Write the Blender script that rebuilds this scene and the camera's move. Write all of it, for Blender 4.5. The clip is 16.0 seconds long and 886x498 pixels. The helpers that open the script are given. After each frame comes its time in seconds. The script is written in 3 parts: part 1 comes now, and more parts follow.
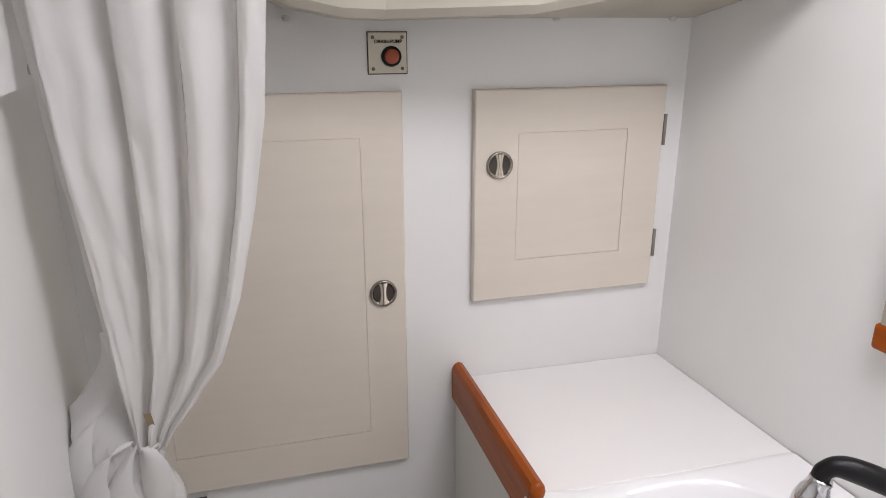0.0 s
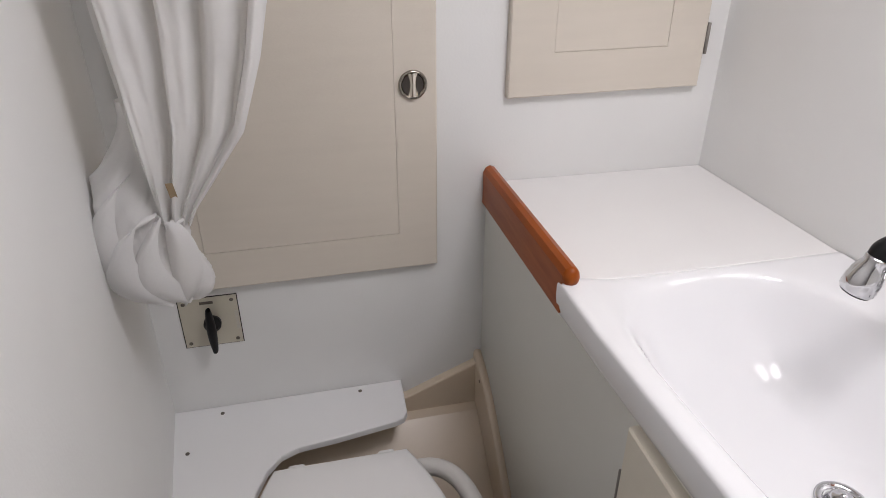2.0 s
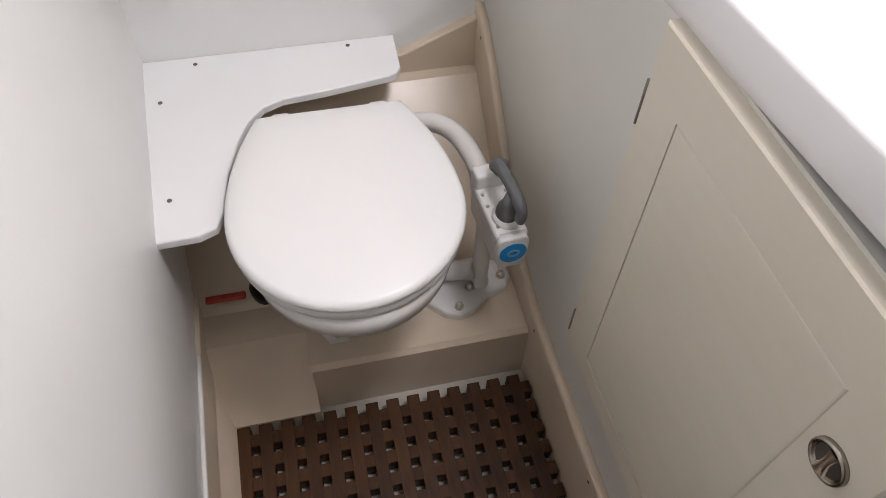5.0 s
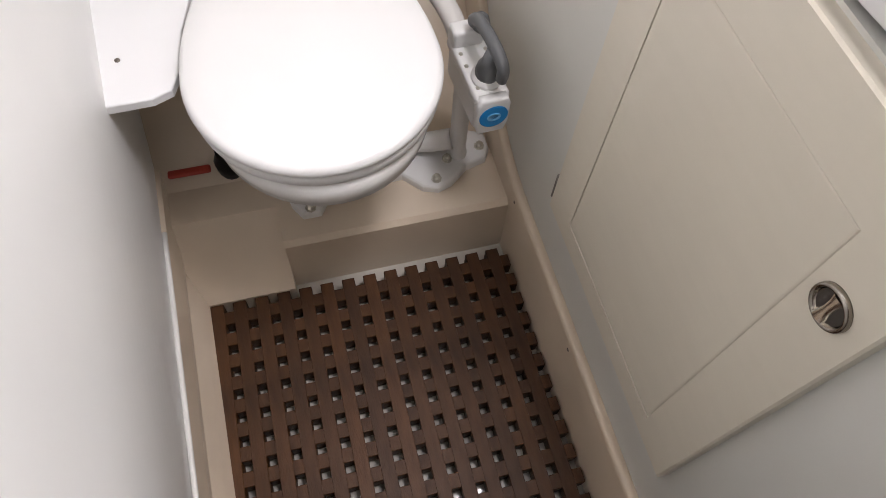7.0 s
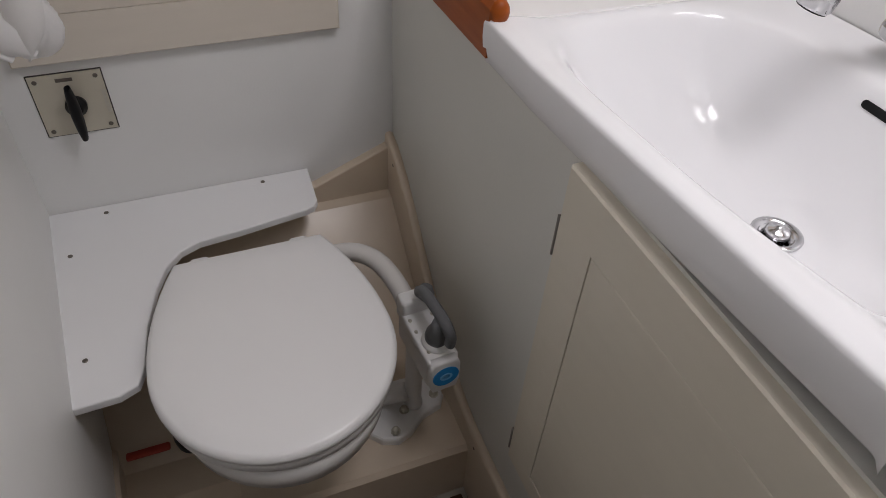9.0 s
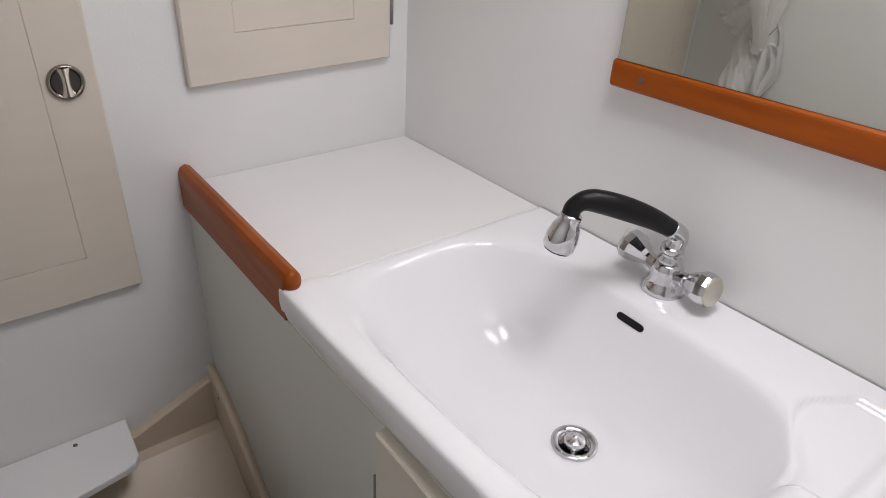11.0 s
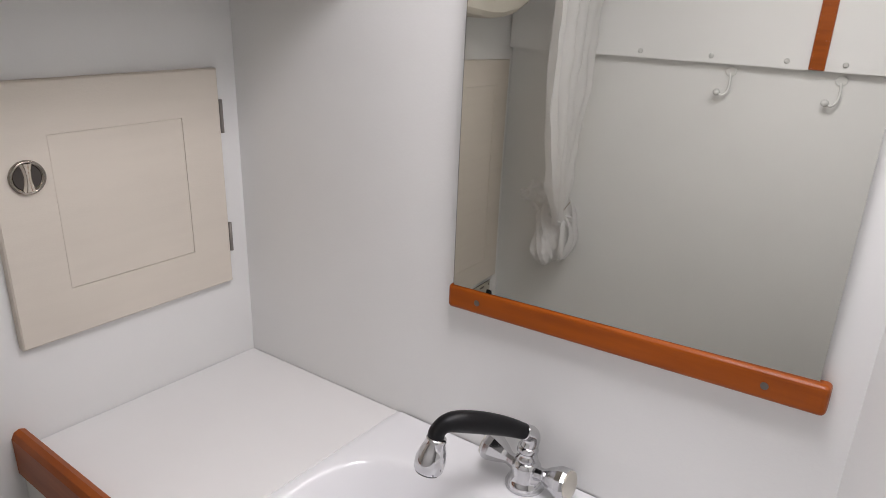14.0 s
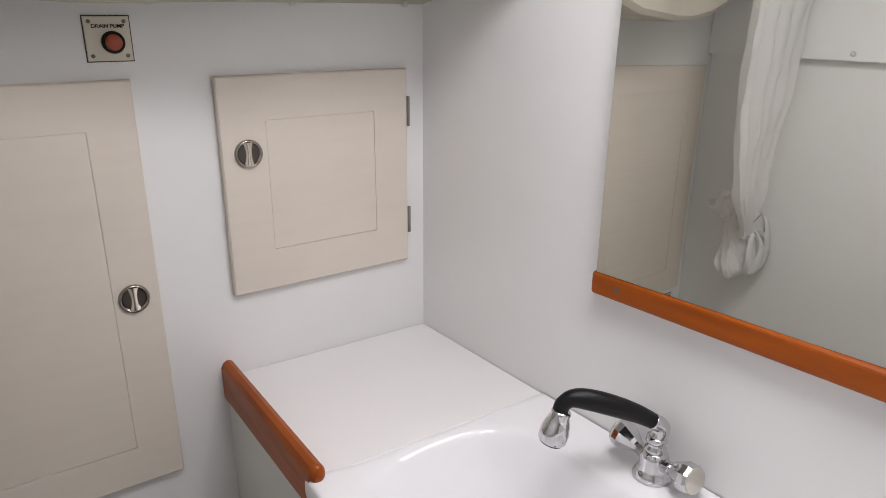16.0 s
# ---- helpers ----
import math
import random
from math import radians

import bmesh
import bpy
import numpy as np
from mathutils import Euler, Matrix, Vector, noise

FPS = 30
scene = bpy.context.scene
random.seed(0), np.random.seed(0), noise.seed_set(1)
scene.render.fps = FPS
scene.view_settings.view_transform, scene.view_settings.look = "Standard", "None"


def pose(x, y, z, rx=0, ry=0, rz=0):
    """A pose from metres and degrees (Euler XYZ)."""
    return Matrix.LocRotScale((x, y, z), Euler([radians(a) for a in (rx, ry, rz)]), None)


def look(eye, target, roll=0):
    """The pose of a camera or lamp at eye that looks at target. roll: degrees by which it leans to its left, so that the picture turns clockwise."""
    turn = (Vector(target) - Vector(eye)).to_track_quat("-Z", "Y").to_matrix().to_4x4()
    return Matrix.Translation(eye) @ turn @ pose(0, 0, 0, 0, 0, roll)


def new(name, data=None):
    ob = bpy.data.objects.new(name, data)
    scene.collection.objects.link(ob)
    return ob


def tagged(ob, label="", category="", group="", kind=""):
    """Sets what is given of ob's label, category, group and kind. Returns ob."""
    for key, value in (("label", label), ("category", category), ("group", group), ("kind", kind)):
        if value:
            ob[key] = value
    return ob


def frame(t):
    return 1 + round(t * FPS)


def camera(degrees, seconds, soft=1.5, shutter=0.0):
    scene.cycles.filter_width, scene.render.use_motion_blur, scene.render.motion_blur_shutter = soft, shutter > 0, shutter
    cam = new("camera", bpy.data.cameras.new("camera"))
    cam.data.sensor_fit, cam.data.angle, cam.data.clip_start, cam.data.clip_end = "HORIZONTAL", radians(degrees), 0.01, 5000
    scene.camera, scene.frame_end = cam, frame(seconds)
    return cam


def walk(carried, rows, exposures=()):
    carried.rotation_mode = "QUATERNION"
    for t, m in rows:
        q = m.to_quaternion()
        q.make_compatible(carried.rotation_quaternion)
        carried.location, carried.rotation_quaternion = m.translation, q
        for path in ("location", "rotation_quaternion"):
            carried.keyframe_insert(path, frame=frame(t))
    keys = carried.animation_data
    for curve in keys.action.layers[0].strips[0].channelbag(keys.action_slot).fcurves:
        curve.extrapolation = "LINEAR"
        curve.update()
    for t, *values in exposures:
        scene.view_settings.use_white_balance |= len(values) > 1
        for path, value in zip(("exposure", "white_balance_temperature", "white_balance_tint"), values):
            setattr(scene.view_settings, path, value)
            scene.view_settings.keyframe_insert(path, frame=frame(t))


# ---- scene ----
cam = camera(66.0, 16.0, soft=0.7)
PATH = [
    (0, (-0.205, 0.209, 1.339), (0.293, 2.044, 0.72), -0.1),
    (0.5, (-0.203, 0.199, 1.329), (0.267, 2.044, 0.716), -0.1),
    (1, (-0.205, 0.2, 1.31), (0.26, 1.996, 0.564), 0.1),
    (1.5, (-0.22, 0.215, 1.268), (0.216, 1.958, 0.39), 0.8),
    (2, (-0.214, 0.219, 1.225), (0.178, 1.916, 0.243), 0.0),
    (2.5, (-0.217, 0.22, 1.187), (0.174, 1.852, 0.1), 0.6),
    (3, (-0.214, 0.226, 1.157), (0.186, 1.772, -0.046), 1.6),
    (3.5, (-0.219, 0.235, 1.13), (0.19, 1.694, -0.175), 2.3),
    (4, (-0.221, 0.233, 1.101), (0.154, 1.63, -0.28), 2.3),
    (4.5, (-0.219, 0.231, 1.087), (0.117, 1.564, -0.366), 1.6),
    (5, (-0.219, 0.227, 1.063), (0.089, 1.424, -0.509), 2.1),
    (7.5, (-0.221, 0.228, 1.008), (0.135, 1.135, -0.738), 6.4),
    (8, (-0.214, 0.24, 1.036), (0.258, 1.326, -0.576), 6.5),
    (8.5, (-0.209, 0.246, 1.065), (0.289, 1.458, -0.446), 3.4),
    (9, (-0.224, 0.254, 1.102), (0.363, 1.579, -0.276), 3.8),
    (9.5, (-0.2, 0.276, 1.137), (0.494, 1.636, -0.154), -1.0),
    (10, (-0.183, 0.279, 1.179), (0.684, 1.684, 0.05), 1.0),
    (12.5, (-0.151, 0.265, 1.269), (1.108, 1.439, 0.251), 0.7),
    (13, (-0.165, 0.283, 1.298), (1.221, 1.374, 0.355), 2.1),
    (13.5, (-0.19, 0.297, 1.33), (1.282, 1.403, 0.548), 1.6),
    (14, (-0.189, 0.299, 1.358), (1.316, 1.421, 0.668), 2.0),
    (14.5, (-0.19, 0.285, 1.372), (1.308, 1.453, 0.744), 1.9),
    (15, (-0.18, 0.251, 1.345), (1.199, 1.569, 0.742), 2.3),
    (15.5, (-0.164, 0.213, 1.345), (1.091, 1.649, 0.744), 0.5),
    (16, (-0.187, 0.188, 1.339), (0.891, 1.74, 0.684), 0.4),
]
EXPOSURES = [(0, -0.04), (1, 0.0), (2.5, -0.17), (3.5, -0.22), (4, -0.05), (4.5, 0.20), (5, 0.78), (6.3, 1.12), (7.5, 1.13), (8, 0.76), (8.5, 0.22), (9, -0.34), (9.5, -0.52), (10, -0.46), (12.5, -0.32), (13.5, -0.32), (14.5, -0.36), (16, -0.22)]
walk(cam, [(t, look(eye, target, roll)) for t, eye, target, roll in PATH], EXPOSURES)

# ---- light: daylight from the deck hatch above ----
world = bpy.data.worlds.new("world")
scene.world = world
world.use_nodes = True
wn = world.node_tree.nodes
sky = wn.new("ShaderNodeTexSky")
sky.sky_type = "NISHITA"
sky.sun_disc = False
sky.sun_elevation, sky.sun_rotation = radians(50), radians(200)
world.node_tree.links.new(sky.outputs["Color"], wn["Background"].inputs["Color"])
wn["Background"].inputs["Strength"].default_value = 0.1


def area_lamp(name, m, sx, sy, watts, colour):
    data = bpy.data.lights.new(name, "AREA")
    data.shape, data.size, data.size_y, data.energy, data.color = "RECTANGLE", sx, sy, watts, colour
    lamp = new(name, data)
    lamp.matrix_world = m
    return lamp


HATCH = (0.06, 0.38, 0.29, 0.63)
area_lamp("hatch_daylight", pose(0.22, 0.46, 1.738), 0.31, 0.33, 6.4, (0.99, 0.945, 0.985))

# ---- materials ----


def material(name, colour, rough=0.5, metal=0.0, grain=0.0, grain_scale=40.0, bump=0.0, bump_scale=120.0, stretch=(1, 1, 1),
             tint=None, blotch=0.05, coat=0.0, per_piece=0.0, sheen=0.0, spec=0.5):
    """A surface with large soft blotches, fine grain and fine relief."""
    m = bpy.data.materials.new(name)
    m.use_nodes = True
    n, l = m.node_tree.nodes, m.node_tree.links
    b = n["Principled BSDF"]
    b.inputs["Roughness"].default_value, b.inputs["Metallic"].default_value = rough, metal
    b.inputs["Coat Weight"].default_value, b.inputs["Coat Roughness"].default_value = coat, 0.06
    b.inputs["Sheen Weight"].default_value = sheen
    b.inputs["Specular IOR Level"].default_value = spec
    co = n.new("ShaderNodeTexCoord")
    mp = n.new("ShaderNodeMapping")
    mp.inputs["Scale"].default_value = stretch
    l.new(co.outputs["Object"], mp.inputs["Vector"])
    big = n.new("ShaderNodeTexNoise")
    big.inputs["Scale"].default_value, big.inputs["Detail"].default_value = 5.0, 3.0
    l.new(co.outputs["Object"], big.inputs["Vector"])
    fine = n.new("ShaderNodeTexNoise")
    fine.inputs["Scale"].default_value, fine.inputs["Detail"].default_value = grain_scale, 6.0
    l.new(mp.outputs["Vector"], fine.inputs["Vector"])
    dark = tint or tuple(c * 0.6 for c in colour)
    mix1 = n.new("ShaderNodeMix")
    mix1.data_type = "RGBA"
    mix1.inputs[6].default_value, mix1.inputs[7].default_value = (*colour, 1), (*dark, 1)
    ramp = n.new("ShaderNodeMapRange")
    ramp.inputs[1].default_value, ramp.inputs[2].default_value = 0.35, 0.7
    ramp.inputs[3].default_value, ramp.inputs[4].default_value = 0.0, grain
    l.new(fine.outputs["Fac"], ramp.inputs[0])
    l.new(ramp.outputs[0], mix1.inputs[0])
    mix2 = n.new("ShaderNodeMix")
    mix2.data_type, mix2.blend_type = "RGBA", "MULTIPLY"
    mix2.inputs[0].default_value = 1.0
    l.new(mix1.outputs[2], mix2.inputs[6])
    br = n.new("ShaderNodeMapRange")
    br.inputs[1].default_value, br.inputs[2].default_value = 0.3, 0.7
    br.inputs[3].default_value, br.inputs[4].default_value = 1.0 - blotch, 1.0 + blotch * 0.3
    l.new(big.outputs["Fac"], br.inputs[0])
    last = br.outputs[0]
    if per_piece:
        info = n.new("ShaderNodeObjectInfo")
        pr = n.new("ShaderNodeMapRange")
        pr.inputs[3].default_value, pr.inputs[4].default_value = 1.0 - per_piece, 1.0 + per_piece
        l.new(info.outputs["Random"], pr.inputs[0])
        mul = n.new("ShaderNodeMath")
        mul.operation = "MULTIPLY"
        l.new(last, mul.inputs[0])
        l.new(pr.outputs[0], mul.inputs[1])
        last = mul.outputs[0]
    l.new(last, mix2.inputs[7])
    l.new(mix2.outputs[2], b.inputs["Base Color"])
    rr = n.new("ShaderNodeMapRange")
    rr.inputs[3].default_value, rr.inputs[4].default_value = rough * 0.85, min(1.0, rough * 1.15)
    l.new(fine.outputs["Fac"], rr.inputs[0])
    l.new(rr.outputs[0], b.inputs["Roughness"])
    if bump:
        bn = n.new("ShaderNodeTexNoise")
        bn.inputs["Scale"].default_value, bn.inputs["Detail"].default_value = bump_scale, 4.0
        l.new(mp.outputs["Vector"], bn.inputs["Vector"])
        bp = n.new("ShaderNodeBump")
        bp.inputs["Strength"].default_value, bp.inputs["Distance"].default_value = bump, 0.002
        l.new(bn.outputs["Fac"], bp.inputs["Height"])
        l.new(bp.outputs["Normal"], b.inputs["Normal"])
    return m


WALL = material("white_laminate", (0.80, 0.80, 0.785), 0.42, bump=0.10, bump_scale=260, blotch=0.03)
# Invented dark tone for the unseen aft wall, so less light bounces back.
ENTRY = material("bounce_cutting_brown", (0.26, 0.22, 0.18), 0.5, grain=0.3, grain_scale=8, stretch=(6, 6, 1), blotch=0.1)
# Cream of the overhead shelf, darkened in colour for the shade under it.
SHELF = material("shaded_cream_liner", (0.46, 0.43, 0.36), 0.5, bump=0.1, bump_scale=80, blotch=0.08)
LATCH = material("aged_chrome", (0.36, 0.33, 0.29), 0.2, metal=1.0)
BRASS = material("polished_bar", (0.80, 0.74, 0.64), 0.16, metal=0.9)
LINER = material("white_liner", (0.82, 0.82, 0.81), 0.35, bump=0.05, bump_scale=90, blotch=0.02)
DOOR = material("cream_painted_wood", (0.70, 0.64, 0.555), 0.45, grain=0.06, grain_scale=9, stretch=(1, 1, 8), bump=0.12, bump_scale=160, blotch=0.035)
VANITY = material("vanity_laminate", (0.66, 0.655, 0.61), 0.40, bump=0.08, bump_scale=240, blotch=0.03)
VDOOR = material("cream_vanity_door", (0.70, 0.65, 0.545), 0.42, grain=0.05, grain_scale=9, stretch=(1, 1, 8), bump=0.10, bump_scale=160, blotch=0.03)
COUNTER = material("white_counter_laminate", (0.84, 0.83, 0.82), 0.32, bump=0.05, bump_scale=300, blotch=0.02)
CERAMIC = material("white_porcelain", (0.84, 0.84, 0.85), 0.055, blotch=0.01, bump=0.10, bump_scale=16)
GELCOAT = material("cream_gelcoat", (0.73, 0.615, 0.48), 0.30, grain=0.08, grain_scale=14, bump=0.06, bump_scale=60, blotch=0.12)
PAN = material("pale_wet_gelcoat", (0.58, 0.54, 0.48), 0.10, grain=0.15, grain_scale=18, blotch=0.25, bump=0.1, bump_scale=40)
BOARD = material("white_plastic_board", (0.83, 0.83, 0.83), 0.35, bump=0.04, bump_scale=200, blotch=0.02)
PLASTIC = material("white_seat_plastic", (0.80, 0.795, 0.785), 0.33, blotch=0.02, bump=0.03, bump_scale=120)
BOWL = material("bowl_ceramic", (0.80, 0.79, 0.77), 0.15, blotch=0.03)
TEAK = material("varnished_teak", (0.36, 0.078, 0.003), 0.38, grain=0.5, grain_scale=9, stretch=(5, 1, 10), tint=(0.19, 0.034, 0.002), blotch=0.18, coat=0.07, spec=0.25)
GRATE = material("oiled_teak_slat", (0.085, 0.034, 0.010), 0.5, spec=0.3, grain=0.7, grain_scale=10, stretch=(6, 1.2, 6), tint=(0.036, 0.014, 0.005), blotch=0.3, per_piece=0.22, bump=0.25, bump_scale=90)
CLOTH = material("white_curtain_cotton", (0.90, 0.895, 0.89), 0.85, grain=0.04, grain_scale=300, bump=0.15, bump_scale=420, blotch=0.04, sheen=0.2)
cn, cl = CLOTH.node_tree.nodes, CLOTH.node_tree.links
thin = cn.new("ShaderNodeBsdfTranslucent")
thin.inputs["Color"].default_value = (0.90, 0.89, 0.875, 1)
blend = cn.new("ShaderNodeMixShader")
blend.inputs[0].default_value = 0.42
cl.new(cn["Principled BSDF"].outputs[0], blend.inputs[1])
cl.new(thin.outputs[0], blend.inputs[2])
cl.new(blend.outputs[0], cn["Material Output"].inputs["Surface"])
STAIN = material("brown_stained_cloth", (0.50, 0.38, 0.24), 0.9, grain=0.3)
CHROME = material("chrome", (0.60, 0.60, 0.61), 0.09, metal=1.0, blotch=0.04)
STEEL = material("brushed_steel", (0.62, 0.59, 0.52), 0.35, metal=0.85, grain=0.2, grain_scale=60, stretch=(1, 1, 12))
PLATE = material("champagne_plate", (0.60, 0.56, 0.46), 0.38, metal=0.35, grain=0.1, grain_scale=40)
SCREW = material("dark_screw", (0.16, 0.14, 0.12), 0.4, metal=0.7)
BLACK = material("black_plastic", (0.008, 0.008, 0.009), 0.42, blotch=0.1, bump=0.08, bump_scale=200, spec=0.25)
# Dark edges; in latch cups and the drain it paints the shade inside.
DARK = material("dark_recess", (0.05, 0.042, 0.036), 0.5)
GREY = material("grey_rubber", (0.13, 0.135, 0.14), 0.5, bump=0.05)
BLUE = material("blue_badge", (0.01, 0.24, 0.60), 0.35)
PALEBLUE = material("pale_blue_mark", (0.18, 0.48, 0.78), 0.4)
RED = material("red_plastic", (0.45, 0.05, 0.03), 0.4)
BUTTON = material("red_rubber_button", (0.40, 0.085, 0.04), 0.4)
HINGE = material("dull_grey_hinge", (0.22, 0.20, 0.18), 0.45)
HOSE = material("white_hose", (0.68, 0.66, 0.63), 0.45, bump=0.1)
BEAD = material("white_sealant", (0.80, 0.78, 0.74), 0.4)
PAPER = material("white_tissue", (0.85, 0.84, 0.82), 0.9, bump=0.3)
REDCLOTH = material("rust_red_cloth", (0.28, 0.07, 0.045), 0.85, bump=0.3, grain=0.3)
CLEAR = material("clear_plastic_hook", (0.72, 0.72, 0.70), 0.2)
CAP = material("white_screw_cap", (0.62, 0.62, 0.60), 0.35)

MIRROR = bpy.data.materials.new("mirror_silver")
MIRROR.use_nodes = True
mb = MIRROR.node_tree.nodes["Principled BSDF"]
mb.inputs["Base Color"].default_value = (0.84, 0.84, 0.79, 1)
mb.inputs["Metallic"].default_value, mb.inputs["Roughness"].default_value = 1.0, 0.015

# ---- builders ----


def link(name, bm, mat, smooth=False):
    bmesh.ops.recalc_face_normals(bm, faces=bm.faces[:])
    me = bpy.data.meshes.new(name)
    for f in bm.faces:
        f.smooth = smooth
    bm.to_mesh(me)
    bm.free()
    me.materials.append(mat)
    return new(name, me)


def part(name, bm, mat, parent, label="", smooth=False):
    ob = link(name, bm, mat, smooth)
    ob.parent = parent
    ob.matrix_parent_inverse = parent.matrix_world.inverted() if parent.parent is None else Matrix()
    return tagged(ob, label)


def thing(name, label, category, group="", kind=""):
    return tagged(new(name), label, category, group, kind)


def box(x0, x1, y0, y1, z0, z1, bevel=0.0, seg=2, bm=None):
    own = bmesh.new()
    bmesh.ops.create_cube(own, size=1)
    for v in own.verts:
        v.co = Vector(((x0, x1)[v.co.x > 0], (y0, y1)[v.co.y > 0], (z0, z1)[v.co.z > 0]))
    if bevel:
        bmesh.ops.bevel(own, geom=own.edges[:], offset=bevel, segments=seg, profile=0.5, affect="EDGES")
    if bm is None:
        return own
    tmp = bpy.data.meshes.new("tmp")
    own.to_mesh(tmp)
    own.free()
    bm.from_mesh(tmp)
    bpy.data.meshes.remove(tmp)
    return bm


def prism(points, to3d, depth, bevel=0.0):
    """A slab over a 2D outline; to3d(u, v, w) lays it out, w from 0 to depth."""
    bm = bmesh.new()
    low = [bm.verts.new(to3d(u, v, 0.0)) for u, v in points]
    high = [bm.verts.new(to3d(u, v, depth)) for u, v in points]
    bm.faces.new(low)
    top = bm.faces.new(high[::-1])
    for a in range(len(points)):
        b = (a + 1) % len(points)
        bm.faces.new((low[a], high[a], high[b], low[b]))
    if bevel:
        bmesh.ops.recalc_face_normals(bm, faces=bm.faces[:])
        bmesh.ops.bevel(bm, geom=list(top.edges), offset=bevel, segments=3, profile=0.5, affect="EDGES")
    return bm


def lathe(profile, m, seg=24, squash=(1, 1)):
    """A turned shape: profile of (radius, height), set out by the pose m."""
    bm = bmesh.new()
    rings = []
    for r, h in profile:
        rings.append([bm.verts.new(m @ Vector((r * squash[0] * math.cos(2 * math.pi * a / seg), r * squash[1] * math.sin(2 * math.pi * a / seg), h))) for a in range(seg)])
    for p, q in zip(rings, rings[1:]):
        for a in range(seg):
            b = (a + 1) % seg
            bm.faces.new((p[a], p[b], q[b], q[a]))
    bm.faces.new(rings[0])
    bm.faces.new(rings[-1])
    return bm


def spline(points, steps=8):
    """A smooth line through the points."""
    pts = [Vector(p) for p in points]
    pts = [2 * pts[0] - pts[1]] + pts + [2 * pts[-1] - pts[-2]]
    out = []
    for n in range(1, len(pts) - 2):
        a, b, c, d = pts[n - 1 : n + 3]
        for s in range(steps):
            t = s / steps
            out.append(0.5 * (2 * b + (c - a) * t + (2 * a - 5 * b + 4 * c - d) * t * t + (3 * b - a - 3 * c + d) * t ** 3))
    return out + [pts[-2]]


def tube(points, radius, seg=14):
    """A pipe along the points; radius is a number or a function of 0..1."""
    bm = bmesh.new()
    rings = []
    side = None
    for n, p in enumerate(points):
        way = (points[min(n + 1, len(points) - 1)] - points[max(n - 1, 0)]).normalized()
        if side is None:
            side = way.orthogonal().normalized()
        side = (side - way * side.dot(way)).normalized()
        up = way.cross(side)
        r = radius(n / (len(points) - 1)) if callable(radius) else radius
        rings.append([bm.verts.new(p + r * (math.cos(2 * math.pi * a / seg) * side + math.sin(2 * math.pi * a / seg) * up)) for a in range(seg)])
    for p, q in zip(rings, rings[1:]):
        for a in range(seg):
            b = (a + 1) % seg
            bm.faces.new((p[a], p[b], q[b], q[a]))
    bm.faces.new(rings[0])
    bm.faces.new(rings[-1])
    return bm


def aim(at, way):
    """A pose at a point whose z axis runs along way."""
    return Matrix.Translation(at) @ Vector(way).to_track_quat("Z", "Y").to_matrix().to_4x4()


def dot(at, way, r=0.004, h=0.002):
    return lathe([(r, 0), (r, h * 0.5), (r * 0.7, h), (r * 0.25, h * 1.02)], aim(at, way), 12)


def grid_mesh(nu, nv, place, wrap=False):
    bm = bmesh.new()
    rows = [[bm.verts.new(place(a / (nu if wrap else nu - 1), b / (nv - 1))) for a in range(nu)] for b in range(nv)]
    for p, q in zip(rows, rows[1:]):
        for a in range(nu if wrap else nu - 1):
            b = (a + 1) % nu
            bm.faces.new((p[a], p[b], q[b], q[a]))
    return bm


def smooth01(x):
    x = min(1.0, max(0.0, x))
    return x * x * (3 - 2 * x)


def structure(name, bm, mat, label, category, smooth=False):
    return tagged(link(name, bm, mat, smooth), label, category, kind="structure")


# ---- the compartment ----
YB, XR, XL, XV = 1.2, 0.471, -0.468, 0.085
SLANT = 0.100


def wall_x(y, z=1.0):
    """The wall beside the toilet is twisted: upright at the floor, higher up it closes in towards the entrance."""
    return XL + (0.025 + (SLANT - 0.025) * (lambda k: k * k * (3 - 2 * k))(min(1.0, max(0.0, z / 0.55)))) * (YB - y)


def side_x(y):
    """The wall above the basin is a little out of square."""
    return XR + 0.018 * (YB - y)


def rise(y, x=0.09):
    """The vanity top rises a little towards the entrance and falls towards the wall."""
    return 0.024 * (YB - y) - 0.014 * (x - 0.09)


ZC, TOP = 0.774, 1.73
structure("wall_forward", box(XL - 0.05, XR + 0.07, YB, YB + 0.03, -0.1, TOP), WALL, "white laminate bulkhead with two cream locker doors", "wall")
structure("wall_side", prism([(XR, YB), (side_x(0.15), 0.15), (side_x(0.15) + 0.03, 0.15), (side_x(0.15) + 0.03, YB)], lambda u, v, w: (u, v, w), TOP), WALL, "white laminate side wall above the wash basin", "wall")
left_bm = bmesh.new()
rows = [[left_bm.verts.new((wall_x(y, z), y, z)) for z in (-0.1, *(0.025 * k for k in range(24)), TOP)] + [left_bm.verts.new((XL - 0.03, y, z)) for z in (TOP, -0.1)] for y in (-0.45, 0.0, 0.4, 0.8, YB)]
for p, q in zip(rows, rows[1:]):
    for a in range(28):
        b = (a + 1) % 28
        left_bm.faces.new((p[a], p[b], q[b], q[a]))
left_bm.faces.new(rows[0])
left_bm.faces.new(rows[-1])
structure("wall_left", left_bm, WALL, "white laminate wall beside the toilet", "wall")
# The aft wall is never in view; it closes the room and swallows bounce.
structure("wall_aft", box(XL - 0.03, XV + 0.03, -0.48, -0.45, -0.1, TOP), ENTRY, "plain unseen wall added at the entrance, brown-grey to cut bounced light", "wall")
structure("wall_partition", prism([(side_x(0.311), 0.311), (side_x(0.311), 0.28), (XV + 0.025, 0.15), (XV + 0.025, -0.45), (XV, -0.45), (XV, 0.180)], lambda u, v, w: (u, v, w), TOP), WALL,
          "white partition at the end of the vanity", "wall")
ceil = bmesh.new()
